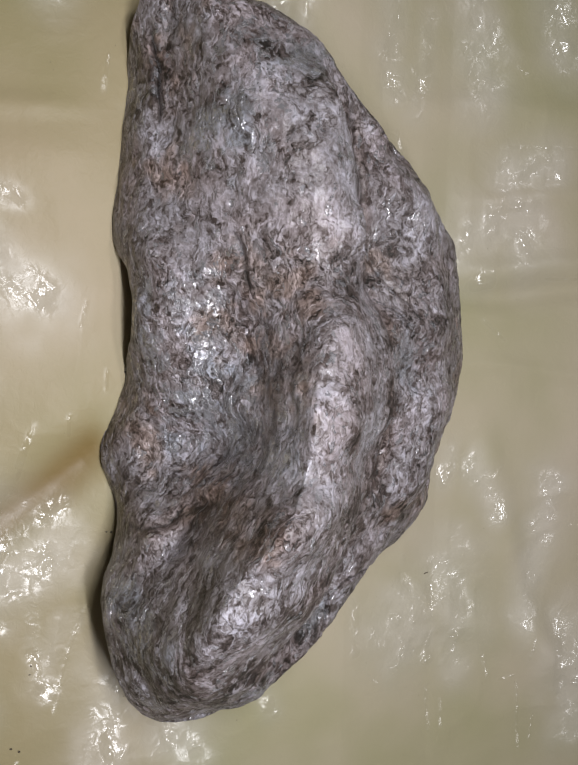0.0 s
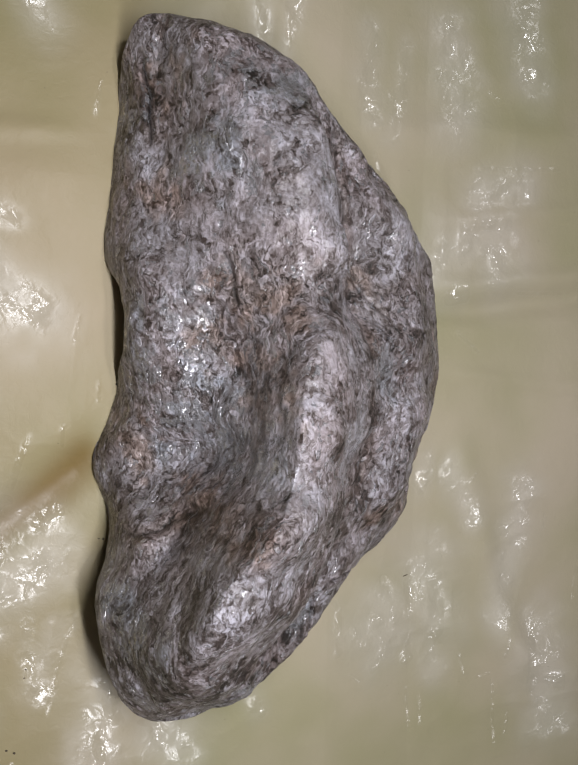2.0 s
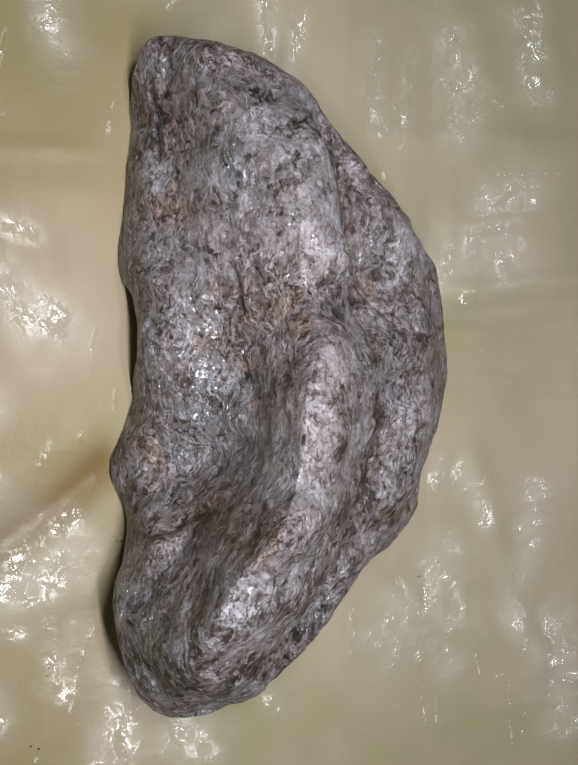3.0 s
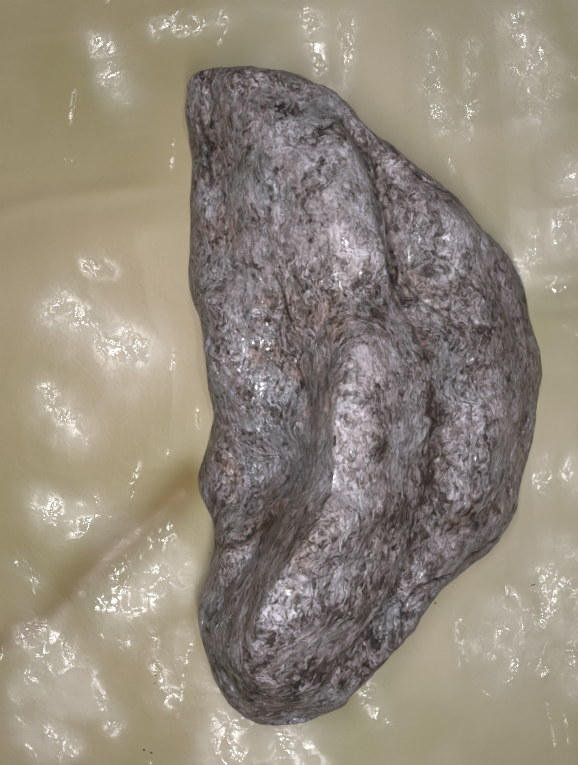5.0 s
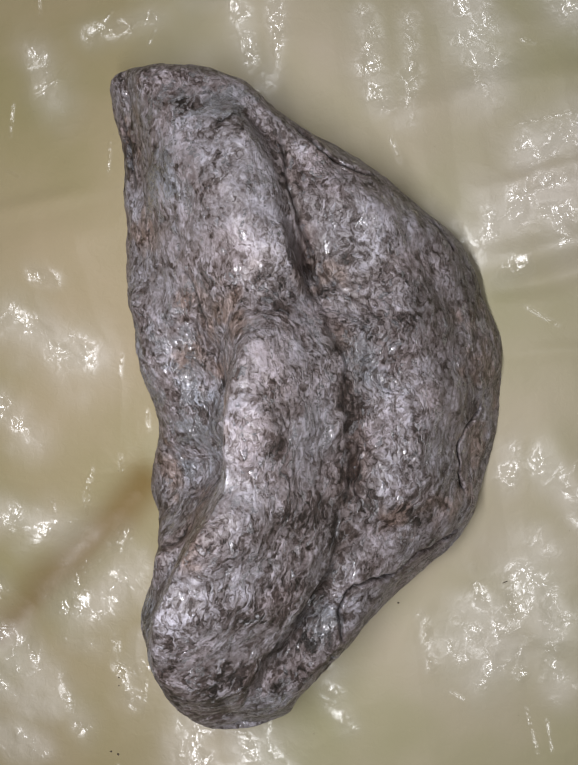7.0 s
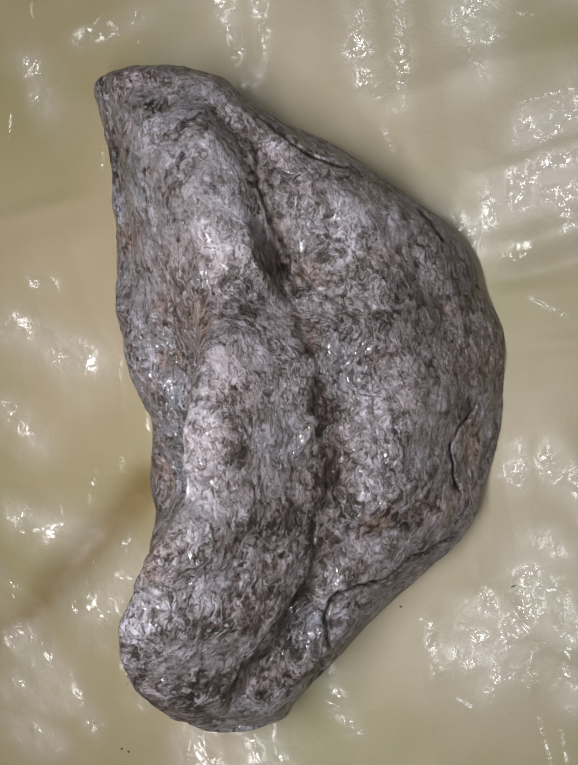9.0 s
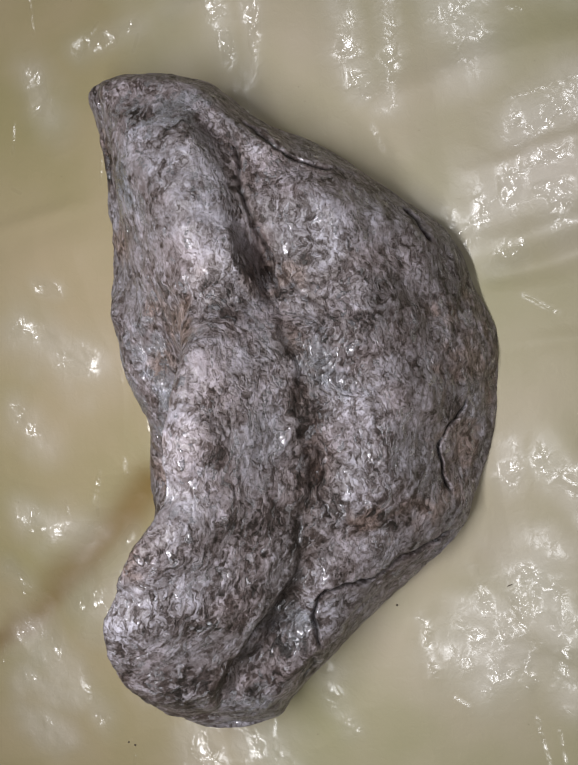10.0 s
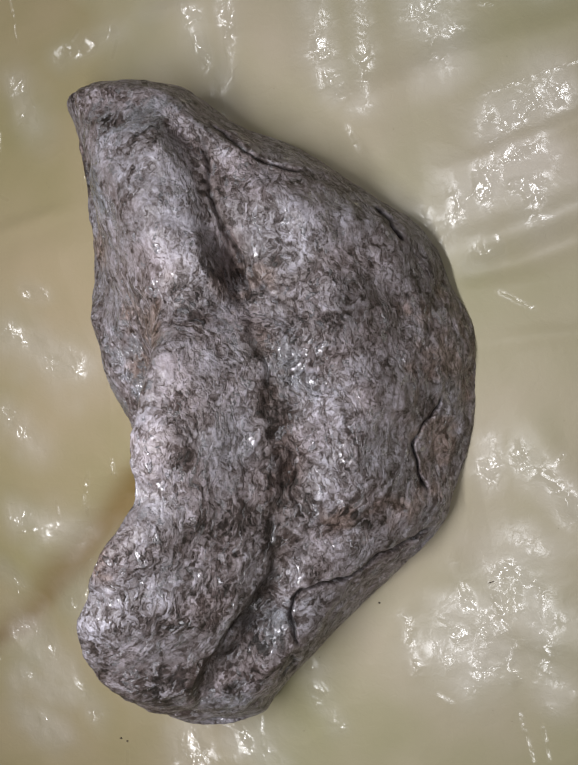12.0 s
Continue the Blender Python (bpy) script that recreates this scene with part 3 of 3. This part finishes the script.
def plastic_sheet():
    near, step = 132.0, 0.44
    axis = np.r_[-520, -430, -350, -290, -245, -210, -180, -155, np.arange(-near, near + step / 2, step), 155, 180, 210, 245, 290, 350, 430, 520]
    n = len(axis)
    x, y = (a.ravel() for a in np.meshgrid(axis, axis))
    z, crushed, fold_tint, crumple, pale_sheen = sheet_height(x, y)
    # pressed flat under the stone
    rim = rim_loop(400)[:, :2] - (-10.0, 5.0)
    turn = np.arctan2(rim[:, 1], rim[:, 0])
    order = np.argsort(turn)
    reach = np.interp(np.arctan2(y - 5, x + 10), turn[order], np.hypot(rim[:, 0], rim[:, 1])[order], period=2 * math.pi)
    bed = np.clip((np.hypot(x + 10, y - 5) / reach - 0.84) / 0.14, 0, 1)
    z = z * bed - 4.0 * (1 - bed)
    k = np.arange(n * (n - 1)).reshape(n - 1, n)[:, :-1].ravel()
    faces = np.stack([k, k + 1, k + n + 1, k + n], 1).tolist()
    ob = mesh_object("plastic_sheet", np.c_[x, y, z] / 1000, faces, FILM)
    for name, values in (("crushed", crushed), ("fold_tint", fold_tint), ("crumple", crumple), ("pale_sheen", pale_sheen)):
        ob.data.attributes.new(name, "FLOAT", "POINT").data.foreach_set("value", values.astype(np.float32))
    return tagged(ob, "crumpled glossy yellowish plastic sheet spread on the floor", "sheet")


plastic_sheet()


def dirt_crumbs():
    """Dark crumbs scattered on the film: each a small uneven lump."""
    rnd = random.Random(8)
    spots = [(-72, -70, 1.2), (-72.4, -72.2, 1.2), (-53, -36, 1.3), (-51.8, -36.2, 1.0), (-77, -91, 1.2), (-75, -92, 1.0), (43, -55.5, 6.0), (12, -57, 1.2)]
    ground = sheet_height(np.array([v[0] for v in spots], float), np.array([v[1] for v in spots], float))[0]
    bm = bmesh.new()
    for (x, y, long), z in zip(spots, ground):
        size = rnd.uniform(0.22, 0.36) if long < 3 else 0.17
        place = Matrix.Translation((x / 1000, y / 1000, (z + 0.5 * size) / 1000)) @ Matrix.Rotation(rnd.uniform(-0.3, 0.3), 4, "Z")
        made = bmesh.ops.create_icosphere(bm, subdivisions=1, radius=size / 1000, matrix=place @ Matrix.Diagonal((long, 0.9, 0.7, 1)))
        for v in made["verts"]:
            v.co += Vector([rnd.gauss(0, 0.00006) for k in range(3)])
    me = bpy.data.meshes.new("dirt_crumbs")
    bm.to_mesh(me)
    bm.free()
    me.materials.append(DIRT)
    return tagged(new("dirt_crumbs", me), "tiny dark dirt crumbs scattered on the plastic sheet", "dirt", kind="stuff")


dirt_crumbs()


# ---- the stone ----
def stone():
    n_round, n_top, n_under = 1500, 360, 14
    mid, rings = stone_surface(n_round, n_top, n_under)
    p = rings.reshape(-1, 3)
    n_all = len(rings)
    # lumps, then finer folds of the layers along the grain, then the cracks
    nxt = np.roll(rings, -1, 1) - np.roll(rings, 1, 1)
    out = np.gradient(rings, axis=0)
    normal = np.cross(nxt, out)
    normal /= np.maximum(np.linalg.norm(normal, axis=2, keepdims=True), 1e-9)
    normal = normal.reshape(-1, 3)
    steep = np.clip((0.93 - np.abs(normal[:, 2])) / 0.3, 0, 1)
    warp = np.c_[ripple(p / 11, 11), ripple(p / 11, 12), ripple(p / 11, 13)]
    small = np.c_[ripple(p / 3.5, 18), ripple(p / 3.5, 19), ripple(p / 3.5, 20)]
    grain = (p + 1.6 * warp + 0.6 * small) * (1.0, 0.7, 1.0)
    fade = np.ones(n_all)
    fade[-n_under:] = np.linspace(1, 0, n_under)
    fade = np.repeat(fade, n_round)
    bump = 0.45 * ripple(p / 13, 14) + 0.45 * ripple(p / 6, 15) + 0.28 * ripple(p / 3.0, 24) + 0.09 * crest(ripple(grain / 1.9, 16)) + 0.10 * ripple(grain / 0.8, 17)
    wob = p + 0.5 * small + 0.8 * warp
    edge = np.ones(n_all)
    edge[:n_top] = np.clip((1 - np.arange(1, n_top + 1) / n_top) ** 1.25 * 50 / 1.5, 0.15, 1)
    edge[n_top:] = 0.15
    edge = np.repeat(edge, n_round)
    bump = bump * (0.5 + 0.5 * edge)
    uneven = np.clip(0.9 + 0.5 * ripple(p / 5, 25), 0.5, 1.2)
    # painted shade: dark lines in cracks and creases, then beside the step
    crease_shade = np.zeros(len(p))
    # brown of the hollows, with shade painted in along them
    brown_shade, sink = np.zeros(len(p)), np.zeros(len(p))
    for deep, wide, line in CREASES + CRACKS:
        d, share = near_line(wob[:, 0], wob[:, 1], line)
        ends = np.clip(np.minimum(share, 1 - share) * 8 + 0.1, 0, 1) * edge * uneven
        crease_shade = np.maximum(crease_shade, np.exp(-((d / (0.75 * wide)) ** 2)) * np.clip(ends * 1.8, 0, 1) * min(1.0, deep / 1.6))
        brown_shade = np.maximum(brown_shade, (0.15 if deep > 1.6 else 0.4) * np.exp(-((d / 2.2) ** 2)) * np.clip(ends * 1.5, 0, 1))
        sink = sink + 1.3 * deep * np.exp(-((d / wide) ** 1.5)) * ends
        bump = bump + 0.12 * edge * np.exp(-(((d - 2 * wide) / wide) ** 2))
    # the step: a low bulge, a sharp drop, and a trough that runs out eastwards
    foot = np.array(STEP, float)
    side = (wob[:, 0] - np.interp(wob[:, 1], foot[:, 1], foot[:, 0])) * 0.85
    run = np.clip(np.minimum(p[:, 1] + 69, 32 - p[:, 1]) / 9, 0, 1) * edge
    low = np.clip((-28 - p[:, 1]) / 10, 0, 1)
    deep = 0.7 + 1.9 * low
    trough = np.clip((side + 0.5) / 1.0, 0, 1) * np.exp(-np.maximum(side, 0) / (1.8 + 2.8 * low))
    swell = np.exp(-((np.minimum(side + 1.0, 0) / (1.6 + 3.4 * low)) ** 2)) * np.clip(0.5 - side, 0, 1)
    sink = sink + deep * trough * run * uneven - (0.4 + 1.3 * low) * swell * run
    # ridge's shade painted on the far side of the trough
    crease_shade = np.maximum(crease_shade, (0.5 + 0.2 * low) * np.exp(-(((side - 0.5 - 1.3 * low) / (0.55 + 0.9 * low)) ** 2)) * run * np.clip(2.6 * uneven - 1.7 + 0.4 * low, 0, 1))
    # brown valley floor, darkened as the ridge would shade it
    brown_shade = np.maximum(brown_shade, 0.75 * np.exp(-(((side - 1.4) / 2.6) ** 2)) * run * np.clip(0.7 + 0.8 * ripple(p / 6, 26), 0, 1))
    pale, brown, slate, dark = (patch(p, spots, seed) for spots, seed in ((PALE, 41), (BROWN, 43), (SLATE, 45), (DARK, 47)))
    brown, dark = np.maximum(brown, brown_shade), np.maximum(dark, brown_shade)
    p = p + normal * (bump * fade)[:, None] - (0.3 * normal + (0.0, 0.0, 0.8)) * (sink * fade)[:, None]
    verts = np.r_[p, [p[:n_round].mean(0)], [[mid[0], mid[1], 0.0]]] / 1000
    i = np.arange(n_round)
    j = (i + 1) % n_round
    faces = []
    for r in range(n_all - 1):
        faces += np.stack([r * n_round + i, (r + 1) * n_round + i, (r + 1) * n_round + j, r * n_round + j], 1).tolist()
    a, b, last = len(verts) - 2, len(verts) - 1, (n_all - 1) * n_round
    faces += [(a, int(u), int(v)) for u, v in zip(i, j)] + [(b, int(last + v), int(last + u)) for u, v in zip(i, j)]
    ob = mesh_object("stone", verts, faces, SCHIST)
    for name, values in (("patches", np.c_[pale, brown, slate]), ("stone_masks", np.c_[dark, steep, crease_shade])):
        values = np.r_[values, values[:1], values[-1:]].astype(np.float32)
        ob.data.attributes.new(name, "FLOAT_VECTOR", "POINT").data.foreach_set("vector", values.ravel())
    return tagged(ob, "half-moon grey mica schist stone with brown stains and cracks", "stone")


stone()
